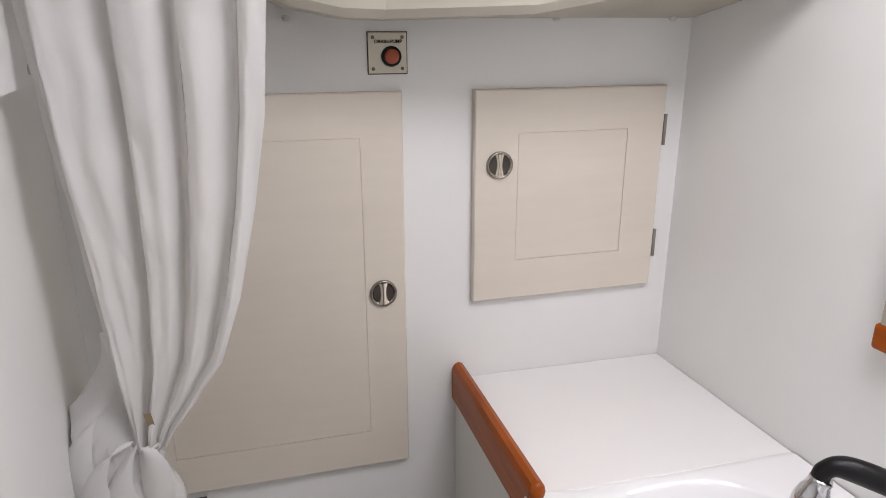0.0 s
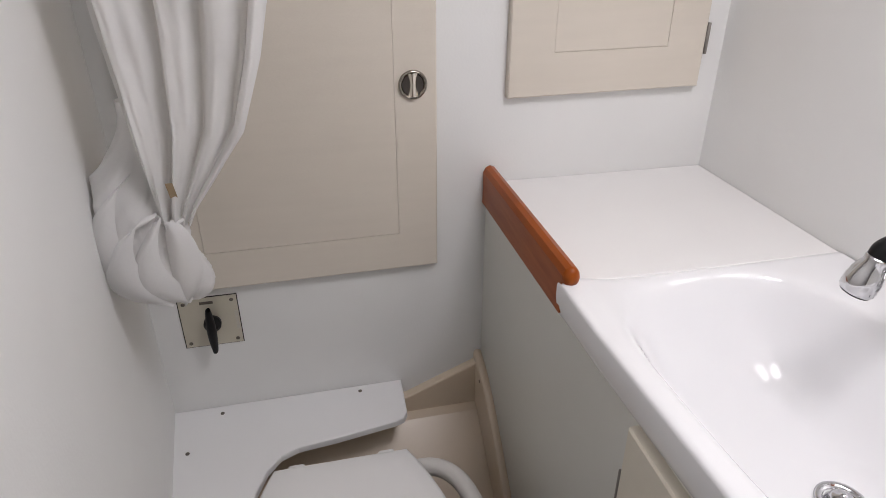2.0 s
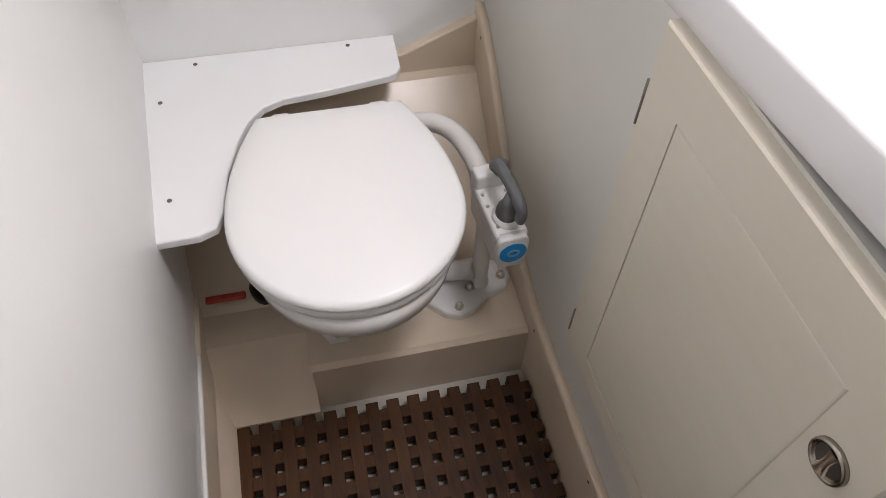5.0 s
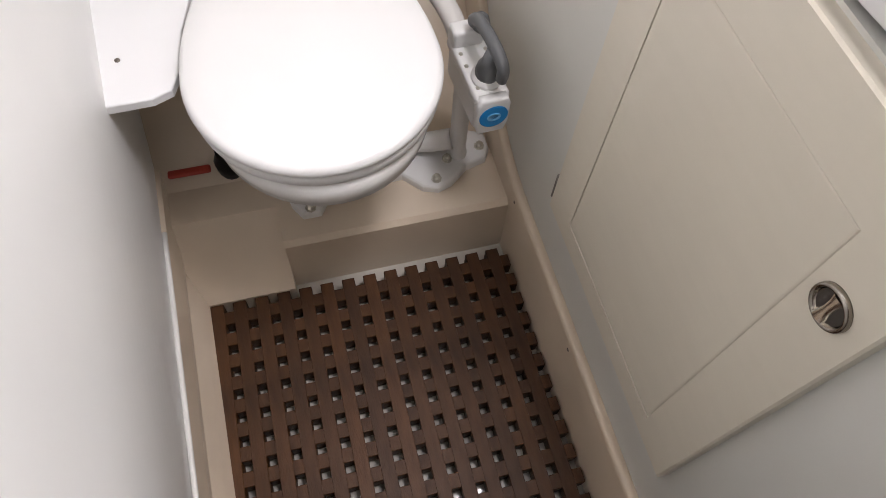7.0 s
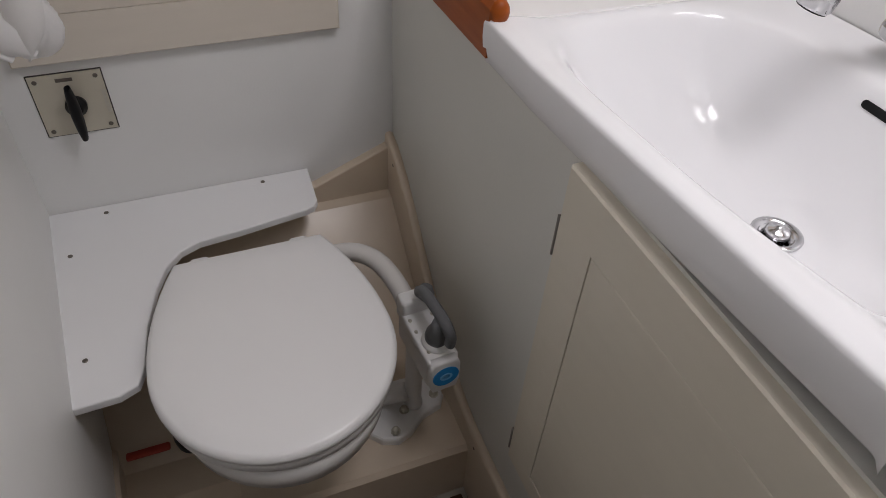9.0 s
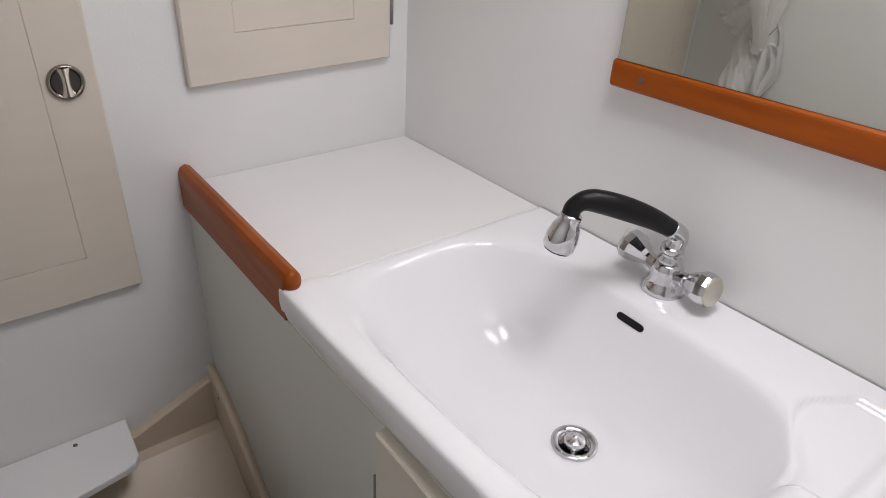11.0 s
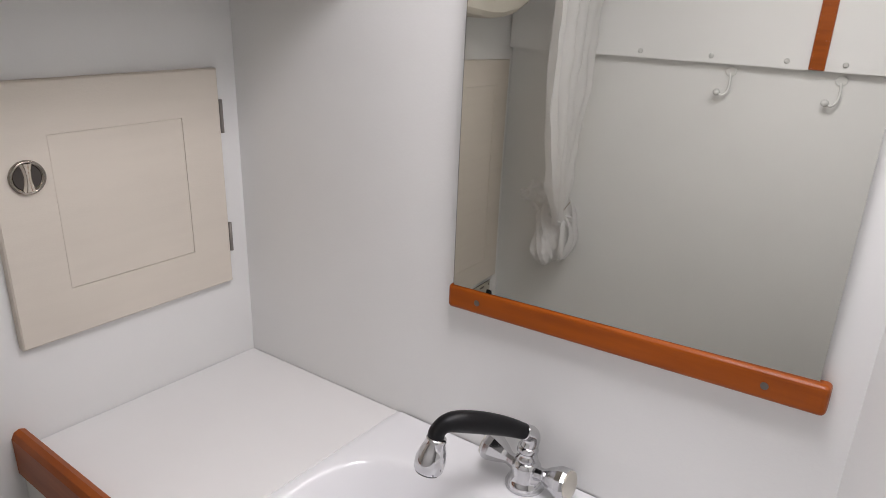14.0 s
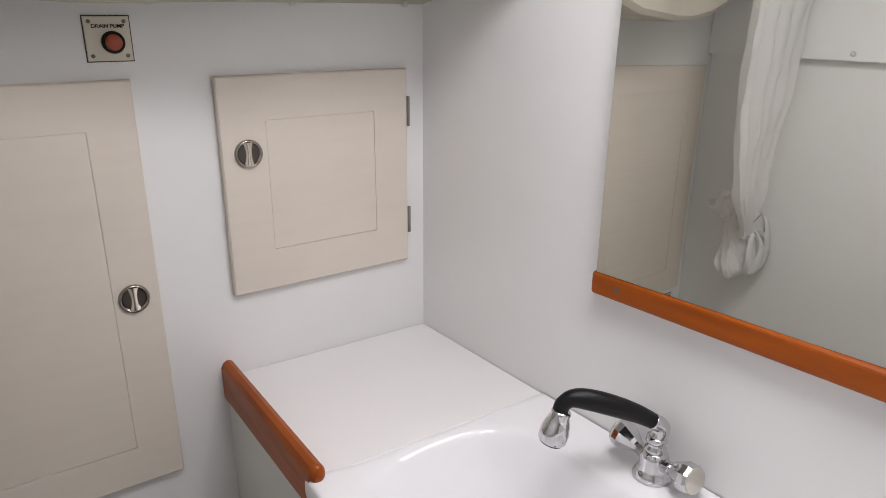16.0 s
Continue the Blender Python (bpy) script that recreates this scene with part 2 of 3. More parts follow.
x0, x1, y0, y1 = HATCH
for a in ((XL - 0.03, x0, -0.48, YB), (x1, XR + 0.05, -0.48, YB), (x0, x1, -0.48, y0), (x0, x1, y1, YB)):
    box(*a, TOP, TOP + 0.03, bm=ceil)
structure("ceiling", ceil, LINER, "white cabin ceiling with an open deck hatch", "ceiling")

# ---- moulded floor pan, plinth and grating ----
tray = structure("floor", box(XL, XV, -0.45, YB, -0.08, -0.034), PAN, "pale wet moulded shower pan under the grating", "floor")
plinth = structure("floor_plinth", prism([(0.766, -0.05), (0.766, 0.092), (0.774, 0.100), (0.90, 0.100), (1.165, 0.318), (YB, 0.325), (YB, -0.05)],
                   lambda u, v, w: (-0.286 + w, u, v), 0.286 + 0.076), GELCOAT, "cream moulded plinth that carries the toilet", "plinth")
structure("floor_ramp", prism([(0.742, -0.05), (0.742, 0.002), (0.84, 0.098), (0.90, 0.100), (1.165, 0.318), (YB, 0.325), (YB, -0.05)],
          lambda u, v, w: (-0.480 + w, u, v), 0.194), GELCOAT, "cream sloping step beside the toilet plinth", "step")


def rim_z(y):
    return 0.147 + 0.288 * smooth01((y - 0.70) / 0.52) ** 1.5


rim = grid_mesh(7, 60, lambda u, v: ((lambda y: (
    (0.073, y, -0.05), (0.071, y, rim_z(y) - 0.010), (0.0715, y, rim_z(y) - 0.003), (0.074, y, rim_z(y)), (0.080, y, rim_z(y) + 0.001),
    (0.0840, y, rim_z(y) - 0.0015), (0.0855, y, rim_z(y) - 0.002)))(-0.45 + v * 1.65))[round(u * 6)])
pan_edge = structure("trim_pan_edge", rim, GELCOAT, "rounded cream upstand of the shower pan along the vanity", "trim", True)
for y in (1.155, 0.748, 0.50):
    part("screw", dot((0.0715, y, rim_z(y) - 0.022), (-1, 0, 0), 0.003, 0.0012), SCREW, pan_edge)
structure("trim_pan_back", prism([(-0.47, 0.30), (-0.47, 0.352), (-0.06, 0.358), (0.070, 0.414), (0.082, 0.414), (0.082, 0.30)], lambda u, v, w: (u, YB - w, v), 0.016, 0.004),
          GELCOAT, "cream upstand of the shower pan along the bulkhead", "trim")
structure("trim_pan_left", prism([(-0.012, -0.05), (0.034, -0.05), (0.034, 0.0), (0.012, 0.045), (0.007, 0.125), (-0.012, 0.13)], lambda u, v, w: (wall_x(YB - w, v) + u, YB - w, v), 1.65), GELCOAT,
          "cream upstand of the shower pan along the wall", "trim")
structure("trim_sealant", tube([Vector((wall_x(-0.44 + 0.05 * k, 0.128) + 0.004, -0.44 + 0.05 * k, 0.128)) for k in range(26)], 0.004, 8), BEAD, "white sealant bead along the wall", "trim", True)

grating = thing("floor_grating", "dark oiled teak floor grating with square holes", "grating")
PITCH, GX0, GX1, GY1 = 0.0362, -0.437, 0.070, 0.741
NX = 14
step_x = (GX1 - GX0 - 0.0495) / (NX - 1)
long_bm = box(-0.0104, 0.0104, -0.575, 0.575, -0.020, 0.008, 0.0008, 1)
cross_bm = box(-0.2535, 0.2535, -0.0106, 0.0106, -0.0196, 0.0076, 0.0008, 1)
first_long = part("slat", long_bm, GRATE, grating)
first_cross = part("slat", cross_bm, GRATE, grating)
slats = [(first_long.data, (GX0 + 0.02475 + step_x * k, GY1 - 0.575, -0.008)) for k in range(NX)]
slats += [(first_cross.data, ((GX0 + GX1) / 2, GY1 - 0.0255 - PITCH * k, -0.0082)) for k in range(31)]
for n, (mesh, at) in enumerate(slats):
    ob = first_long if n == 0 else first_cross if mesh is first_cross.data and n == NX else new("slat", mesh)
    ob.parent = grating
    ob.location = at

# ---- locker doors on the bulkhead ----


def ring(u0, u1, v0, v1, b, to3d, depth):
    """A flat frame of border widths b (left, right, bottom, top)."""
    iu0, iu1, iv0, iv1 = u0 + b[0], u1 - b[1], v0 + b[2], v1 - b[3]
    bm = bmesh.new()
    outer, inner = [(u0, v0), (u1, v0), (u1, v1), (u0, v1)], [(iu0, iv0), (iu1, iv0), (iu1, iv1), (iu0, iv1)]
    vo = [[bm.verts.new(to3d(*p, w)) for p in outer] for w in (0, depth - 0.002)]
    vf = [bm.verts.new(to3d(u + (0.002 if u == u0 else -0.002), v + (0.002 if v == v0 else -0.002), depth)) for u, v in outer]
    vi = [[bm.verts.new(to3d(*p, w)) for p in inner] for w in (depth, 0)]
    for a in range(4):
        c = (a + 1) % 4
        bm.faces.new((vo[0][a], vo[0][c], vo[1][c], vo[1][a]))
        bm.faces.new((vo[1][a], vo[1][c], vf[c], vf[a]))
        bm.faces.new((vf[a], vf[c], vi[0][c], vi[0][a]))
        bm.faces.new((vi[0][a], vi[0][c], vi[1][c], vi[1][a]))
        bm.faces.new((vi[1][a], vi[1][c], vo[0][c], vo[0][a]))
    return bm


def latch(parent, at, way, r=0.0215):
    """A round flush latch with a finger bar across a cup, its shade a dark disc."""
    m = aim(at, way)
    body = part("latch", lathe([(r, 0), (r, 0.002), (r * 0.97, 0.0042), (r * 0.88, 0.0048), (r * 0.80, 0.0035), (r * 0.78, 0.0012), (0.001, 0.0010)], m, 32), LATCH, parent, "round chrome flush latch", True)
    part("cup", lathe([(r * 0.74, 0.0012), (r * 0.74, 0.0018), (0.001, 0.0018)], m, 24), DARK, body, "dark disc for the shade in the finger recess")
    bar = grid_mesh(9, 9, lambda u, v: m @ Vector(((u - 0.5) * r * (0.46 + 0.34 * abs(2 * v - 1) ** 2.2), (v - 0.5) * r * 1.62, 0.002 + 0.0034 * (1 - (2 * u - 1) ** 2) ** 0.5)))
    part("bar", bar, BRASS, body, "polished bar", True)
    return body


def hinge(parent, u, z0, z1, r=0.0030):
    h = part("hinge", tube([Vector((u[0], u[1], z0)), Vector((u[0], u[1], z1))], r, 10), HINGE, parent, "thin dark hinge knuckle", True)
    return h


def bulkhead_door(u0, u1, v0, v1, border, label, latch_at, hinges):
    d = thing("locker_door", label, "door", "locker doors")
    lay = lambda u, v, w: (u, YB - w, v)
    part("frame", ring(u0, u1, v0, v1, border, lay, 0.014), DOOR, d)
    part("panel", prism([(u0 + border[0], v0 + border[2]), (u1 - border[1], v0 + border[2]), (u1 - border[1], v1 - border[3]), (u0 + border[0], v1 - border[3])],
                        lay, 0.0138, 0.0018), DOOR, d)
    latch(d, (latch_at[0], YB - 0.014, latch_at[1]), (0, -1, 0))
    for z0, z1 in hinges:
        hinge(d, (u1 + 0.003, YB - 0.012), z0, z1)
    return d


bulkhead_door(-0.433, 0.0, 0.638, 1.252, (0.066, 0.063, 0.065, 0.064), "tall cream painted locker door, closed, behind the curtain", (-0.036, 0.946), ())
bulkhead_door(0.110, 0.430, 0.914, 1.251, (0.070, 0.064, 0.066, 0.066), "square cream painted locker door, closed, above the countertop", (0.150, 1.137), ((1.155, 1.205), (0.965, 1.012)))

# ---- switch plates ----


def text_mesh(text, size, m, mat, parent, name="lettering"):
    cu = bpy.data.curves.new("t", "FONT")
    cu.body, cu.size, cu.align_x, cu.align_y, cu.extrude = text, size, "CENTER", "CENTER", 0.0003
    cu.offset = size * 0.022
    ob = new("t", cu)
    me = bpy.data.meshes.new_from_object(ob.evaluated_get(bpy.context.evaluated_depsgraph_get()))
    bpy.data.objects.remove(ob)
    bpy.data.curves.remove(cu)
    me.transform(m)
    me.materials.append(mat)
    out = new(name, me)
    out.parent = parent
    return out


pump_plate = thing("drain_pump_switch", "square metal switch plate with a red rubber push button", "switch")
lay_b = lambda u, v, w: (u, YB - w, v)
pl = part("plate", prism([(-0.0450, 1.276), (0.0100, 1.276), (0.0100, 1.332), (-0.0450, 1.332)], lay_b, 0.003, 0.0008), PLATE, pump_plate)
part("gasket", prism([(-0.0463, 1.2747), (0.0113, 1.2747), (0.0113, 1.3333), (-0.0463, 1.3333)], lay_b, 0.0012), DARK, pump_plate, "dark edge")
bz = part("bezel", lathe([(0.0142, 0), (0.0142, 0.004), (0.0115, 0.006), (0.0105, 0.004)], aim((-0.0125, YB - 0.003, 1.2995), (0, -1, 0)), 28), BLACK, pump_plate, "black ring", True)
part("button", lathe([(0.0104, 0.0), (0.0104, 0.006), (0.0085, 0.0085), (0.003, 0.0095)], aim((-0.0125, YB - 0.004, 1.2995), (0, -1, 0)), 24), BUTTON, bz, "red rubber button", True)
for u in (-0.0385, 0.0035):
    for v in (1.2825, 1.3255):
        part("screw", dot((u, YB - 0.003, v), (0, -1, 0), 0.0026, 0.0012), SCREW, pump_plate)
text_mesh("DRAIN PUMP", 0.0068, pose(-0.0165, YB - 0.0036, 1.3195, 90), BLACK, pump_plate)

key_plate = thing("rotary_switch", "square metal switch plate with a black turning handle", "switch")
part("plate", prism([(-0.424, 0.525), (-0.333, 0.525), (-0.333, 0.618), (-0.424, 0.618)], lay_b, 0.003, 0.0008), PLATE, key_plate)
part("gasket", prism([(-0.4255, 0.5235), (-0.3315, 0.5235), (-0.3315, 0.6195), (-0.4255, 0.6195)], lay_b, 0.0012), DARK, key_plate, "dark edge")
for u in (-0.416, -0.341):
    for v in (0.533, 0.610):
        part("screw", dot((u, YB - 0.003, v), (0, -1, 0), 0.0032, 0.0014), SCREW, key_plate)
part("spindle", lathe([(0.014, 0), (0.014, 0.008), (0.009, 0.012), (0.008, 0.022)], aim((-0.376, YB - 0.003, 0.570), (0, -1, 0)), 20), BLACK, key_plate, "", True)
key = grid_mesh(16, 12, lambda u, v: (lambda s, a: Vector((-0.376 + math.cos(a) * 0.0075 * (1 - 0.45 * s * s), YB - 0.028 - math.sin(a) * 0.011 * (1 - 0.3 * s * s), 0.570 + s * 0.040)))(2 * v - 1, 2 * math.pi * u), True)
part("handle", key, BLACK, key_plate, "long black handle", True)
part("legend", box(-0.391, -0.370, YB - 0.0036, YB - 0.003, 0.6065, 0.6115), SCREW, key_plate, "dark printed line")
part("legend", box(-0.3395, -0.3345, YB - 0.0036, YB - 0.003, 0.552, 0.588), STEEL, key_plate, "grey printed strip")

# ---- shelf board over the toilet ----
board = thing("toilet_board", "white plastic L-shaped board screwed down behind the toilet", "board")
corner = [(-0.335 + 0.075 * math.cos(radians(a)), 0.995 + 0.072 * math.sin(radians(a))) for a in range(175, 85, -10)]
outline = [(XL - 0.003, YB - 0.001), (wall_x(0.82, 0.39) - 0.004, 0.820), (-0.385, 0.822), (-0.362, 0.832), (-0.352, 0.858), (-0.345, 0.925)]
outline += [(-0.328, 0.99), (-0.312, 1.028), (-0.290, 1.055), (-0.262, 1.068), (-0.20, 1.075), (-0.095, 1.092), (-0.080, 1.098), (-0.072, 1.112), (-0.068, YB - 0.001)]
part("board", prism(outline, lambda u, v, w: (u, v, 0.378 + w), 0.012, 0.0025), BOARD, board)
for u, v in ((-0.387, 1.179), (-0.146, 1.183), (-0.438, 1.094), (-0.421, 0.891)):
    part("screw", dot((u, v, 0.390), (0, 0, 1), 0.0035, 0.0015), SCREW, board)

# ---- toilet ----
toilet = thing("marine_toilet", "white manual marine toilet, lid closed, bolted to the plinth", "toilet")
CX, CY = -0.196, 0.815


def seat_outline(a, grow=0.0):
    """The lid's outline: round in front, tapering to a straight back."""
    c, s = math.cos(a), math.sin(a)
    if s <= 0.12:
        x, y = 0.152 * c, 0.158 * s if s < 0 else 0.187 * s
    else:
        y = 0.187 * min(1.0, s * 1.06)
        x = math.copysign(1, c) * min(0.152 * (1 - 0.32 * (max(0, y) / 0.187) ** 2.0), abs(c) / max(1e-6, s) * y if s * 1.06 >= 1 else 9)
    d = math.hypot(x, y)
    k = (d + grow) / d
    return CX + x * k, CY + y * k


def seat_slab(z0, z1, grow, rounding, crown=0.0, seg=72):
    bm = bmesh.new()
    rows = []
    for z, g in ((z0, grow - rounding * 0.4), (z0 + rounding * 0.4, grow), (z1 - rounding, grow), (z1 - rounding * 0.35, grow - rounding * 0.3), (z1, grow - rounding)):
        rows.append([bm.verts.new((*seat_outline(2 * math.pi * k / seg, g), z)) for k in range(seg)])
    for k in range(1, 6):
        rows.append([bm.verts.new((CX + (v.co.x - CX) * (1 - k / 6), CY + (v.co.y - CY) * (1 - k / 6), z1 + crown * (1 - (1 - k / 6) ** 2))) for v in rows[4]])
    for p, q in zip(rows, rows[1:]):
        for a in range(seg):
            b = (a + 1) % seg
            bm.faces.new((p[a], p[b], q[b], q[a]))
    bm.faces.new(rows[0])
    bm.faces.new(rows[-1])
    return bm


part("lid", seat_slab(0.404, 0.420, 0.0, 0.008, 0.002), PLASTIC, toilet, "plain white closed lid", True)
part("seat", seat_slab(0.386, 0.4025, -0.003, 0.006), PLASTIC, toilet, "", True)
bowl = bmesh.new()
rows = []
for z, k, dy in ((0.384, 0.93, 0), (0.365, 0.95, 0), (0.345, 0.93, 0.0), (0.335, 0.87, 0.004), (0.28, 0.78, 0.02), (0.22, 0.60, 0.05), (0.17, 0.46, 0.075), (0.135, 0.42, 0.085), (0.12, 0.44, 0.088), (0.101, 0.45, 0.09)):
    rows.append([bowl.verts.new((CX + 0.146 * k * math.cos(2 * math.pi * a / 48), CY + dy + 0.165 * k * math.sin(2 * math.pi * a / 48), z)) for a in range(48)])
for p, q in zip(rows, rows[1:]):
    for a in range(48):
        b = (a + 1) % 48
        bowl.faces.new((p[a], p[b], q[b], q[a]))
bowl.faces.new(rows[0])
bowl.faces.new(rows[-1])
part("bowl", bowl, BOWL, toilet, "", True)
for x in (-0.265, -0.125):
    part("hinge", box(x - 0.014, x + 0.014, 0.990, 1.013, 0.384, 0.412, 0.006, 3), PLASTIC, toilet, "", True)
base = part("base", prism([(-0.264, 0.830), (-0.250, 0.806), (-0.222, 0.806), (-0.200, 0.840), (-0.085, 0.845), (-0.058, 0.816), (-0.034, 0.808), (-0.010, 0.816), (0.02, 0.840), (0.055, 0.850), (0.066, 0.868), (0.066, 0.90), (0.0, 0.93), (-0.12, 0.96), (-0.25, 0.94), (-0.268, 0.85)],
            lambda u, v, w: (u, v, 0.100 + w), 0.016, 0.006), PLASTIC, toilet)
for u, v in ((-0.236, 0.814), (-0.034, 0.824), (0.050, 0.872), (-0.008, 0.858)):
    part("bolt", lathe([(0.0085, 0), (0.0085, 0.002), (0.006, 0.002), (0.006, 0.008), (0.003, 0.010)], aim((u, v, 0.116), (0, 0, 1)), 8), STEEL, toilet)
part("discharge", tube(spline([(-0.12, 0.885, 0.15), (-0.06, 0.885, 0.14), (-0.03, 0.88, 0.14), (0.0, 0.87, 0.15)]), 0.016, 16), PLASTIC, toilet, "", True)
# hand pump
PUMP = pose(0.012, 0.824, 0.0, 0, 0, 4)


def in_pump(bm):
    bm.transform(PUMP @ Matrix.Diagonal((0.78, 0.92, 1, 1)))
    return bm


pump = part("pump", in_pump(box(-0.028, 0.026, -0.058, 0.060, 0.296, 0.345, 0.008, 3)), PLASTIC, toilet, "white pump housing", True)
part("barrel", in_pump(lathe([(0.020, 0.10), (0.020, 0.12), (0.017, 0.13), (0.017, 0.29), (0.022, 0.30)], pose(0.004, 0.050, 0), 24)), PLASTIC, pump, "", True)
part("cover", in_pump(box(-0.031, 0.029, -0.063, 0.062, 0.345, 0.362, 0.006, 3)), PLASTIC, pump, "", True)
part("valve_chest", in_pump(box(-0.030, 0.024, 0.034, 0.062, 0.356, 0.386, 0.006, 3)), PLASTIC, pump, "", True)
part("nose", in_pump(prism([(-0.030, 0.315), (-0.030, 0.350), (-0.024, 0.362), (0.022, 0.362), (0.028, 0.350), (0.028, 0.315), (0.022, 0.300), (-0.024, 0.300)], lambda u, v, w: (u, -0.058 - w, v), 0.014, 0.004)), PLASTIC, pump, "", True)
badge = part("badge", in_pump(lathe([(0.025, 0), (0.025, 0.0012), (0.023, 0.0018), (0.002, 0.0018)], aim((-0.001, -0.0722, 0.333), (0, -1, 0.06)), 32, (1, 0.72))), BLUE, pump, "blue oval badge")
part("mark", in_pump(lathe([(0.012, 0.0018), (0.012, 0.0026), (0.008, 0.0026), (0.008, 0.0018)], aim((-0.001, -0.0722, 0.333), (0, -1, 0.06)), 20, (1, 0.55))), PALEBLUE, badge)
part("gland", in_pump(lathe([(0.024, 0), (0.024, 0.006), (0.019, 0.009), (0.017, 0.012)], aim((0.000, -0.030, 0.361), (0, 0, 1)), 24)), PLASTIC, pump, "", True)
part("boot", in_pump(lathe([(0.019, 0), (0.018, 0.010), (0.013, 0.022), (0.009, 0.046)], aim((0.000, -0.030, 0.371), (0, -0.2, 1)), 20)), GREY, pump, "grey rubber boot", True)
part("handle", in_pump(tube(spline([(0.008, -0.062, 0.388), (0.008, -0.064, 0.404), (0.006, -0.054, 0.415), (0.004, -0.022, 0.420), (0.002, 0.018, 0.416), (0.001, 0.036, 0.402)], 6), lambda t: 0.0105 - 0.0015 * abs(2 * t - 1), 14)), GREY, pump, "grey rubber grip handle", True)
part("valve_knob", in_pump(lathe([(0.009, 0), (0.014, 0.004), (0.015, 0.012), (0.011, 0.022), (0.004, 0.026)], aim((0.014, 0.032, 0.386), (0.1, 0.2, 1)), 14)), GREY, pump, "grey flush valve knob", True)
for u, v in ((-0.022, 0.022), (-0.022, -0.002), (-0.020, -0.044), (0.022, -0.044), (0.022, 0.022), (-0.024, 0.056)):
    part("screw", in_pump(dot((u, v, 0.362), (0, 0, 1), 0.0035, 0.002)), STEEL, pump)
part("hose", tube(spline([(0.002, 0.868, 0.352), (-0.004, 0.905, 0.372), (-0.020, 0.955, 0.380), (-0.050, 0.988, 0.378), (-0.095, 0.995, 0.372), (-0.16, 0.985, 0.36)], 8), 0.0145, 16), HOSE, toilet, "thick white flush hose", True)

valve = thing("seacock_valve", "black seacock with a red lever beside the toilet", "valve")
part("body", lathe([(0.022, 0), (0.024, 0.03), (0.018, 0.045), (0.016, 0.08)], pose(-0.345, 0.925, 0.098), 18), BLACK, valve, "", True)
part("lever", box(-0.436, -0.372, 0.897, 0.910, 0.136, 0.144, 0.003, 2), RED, valve, "red lever", True)

# ---- vanity ----
vanity = thing("vanity_cabinet", "white vanity cabinet with a cream door under the basin", "cabinet")
body = bmesh.new()
box(XV, XV + 0.018, 0.19, YB, -0.03, ZC - 0.02, bm=body)
part("front_panel", body, VANITY, vanity)
vdoor = part("door", ring(0.298, 0.657, 0.26, 0.750, (0.056, 0.057, 0.037, 0.060), lambda u, v, w: (XV - w, u, v), 0.014), VDOOR, vanity, "cream painted cabinet door")
part("panel", prism([(0.354, 0.297), (0.600, 0.297), (0.600, 0.690), (0.354, 0.690)], lambda u, v, w: (XV - w, u, v), 0.0138, 0.003), VDOOR, vdoor)
latch(vdoor, (XV - 0.014, 0.330, 0.638), (-1, 0, 0), 0.0165)
for z0, z1 in ((0.640, 0.690), (0.277, 0.323)):
    hinge(vdoor, (XV - 0.0128, 0.6582), z0, z1, 0.0018)

counter = thing("countertop", "plain white countertop beside the wash basin", "countertop")
part("top", prism([(XV - 0.002, 0.868), (side_x(0.868) - 0.001, 0.868), (XR - 0.001, YB - 0.001), (XV - 0.002, YB - 0.001)], lambda u, v, w: (u, v, ZC - 0.022 + w + rise(v, u)), 0.022, 0.0015), COUNTER, counter)
part("end_strip", prism([(XV, 0.335), (side_x(0.335) - 0.001, 0.335), (side_x(0.313) - 0.001, 0.313), (XV, 0.183)], lambda u, v, w: (u, v, ZC - 0.022 + w + rise(v, u)), 0.020), COUNTER, counter)

fiddle = thing("fiddle_rail", "varnished teak fiddle rail along the countertop edge", "rail")
part("rail", prism([(0.0, 0.738), (0.0, 0.792), (0.004, 0.800), (0.011, 0.803), (0.018, 0.800), (0.022, 0.792), (0.022, 0.778), (0.004, 0.774), (0.004, 0.738)],
                   lambda u, v, w: (XV - 0.006 + u, YB - 0.001 - w, v + rise(YB - w)), 0.340), TEAK, fiddle)
part("end_cap", grid_mesh(14, 8, lambda u, v: (lambda a, b: Vector((XV + 0.005 + 0.011 * math.cos(a) * math.cos(b), 0.859 - 0.010 * math.sin(b), 0.789 + rise(0.86) + 0.014 * math.sin(a) * math.cos(b))))(2 * math.pi * u, v * math.pi / 2), True), TEAK, fiddle, "", True)

# ---- wash basin ----
basin = thing("wash_basin", "glossy white porcelain wash basin set in the counter", "basin")
BX, BY, BA, BB, ZR = 0.254, 0.620, 0.141, 0.226, 0.776


def bowl_r(x, y):
    a, b = abs((x - BX) / BA), abs((y - BY) / BB)
    soft_r = (a ** 3.4 + b ** 3.4) ** (1 / 3.4)
    hard_r = (a ** 7 + b ** 7) ** (1 / 7)
    k = smooth01((soft_r - 0.55) / 0.45)
    return soft_r * k + hard_r * (1 - k)


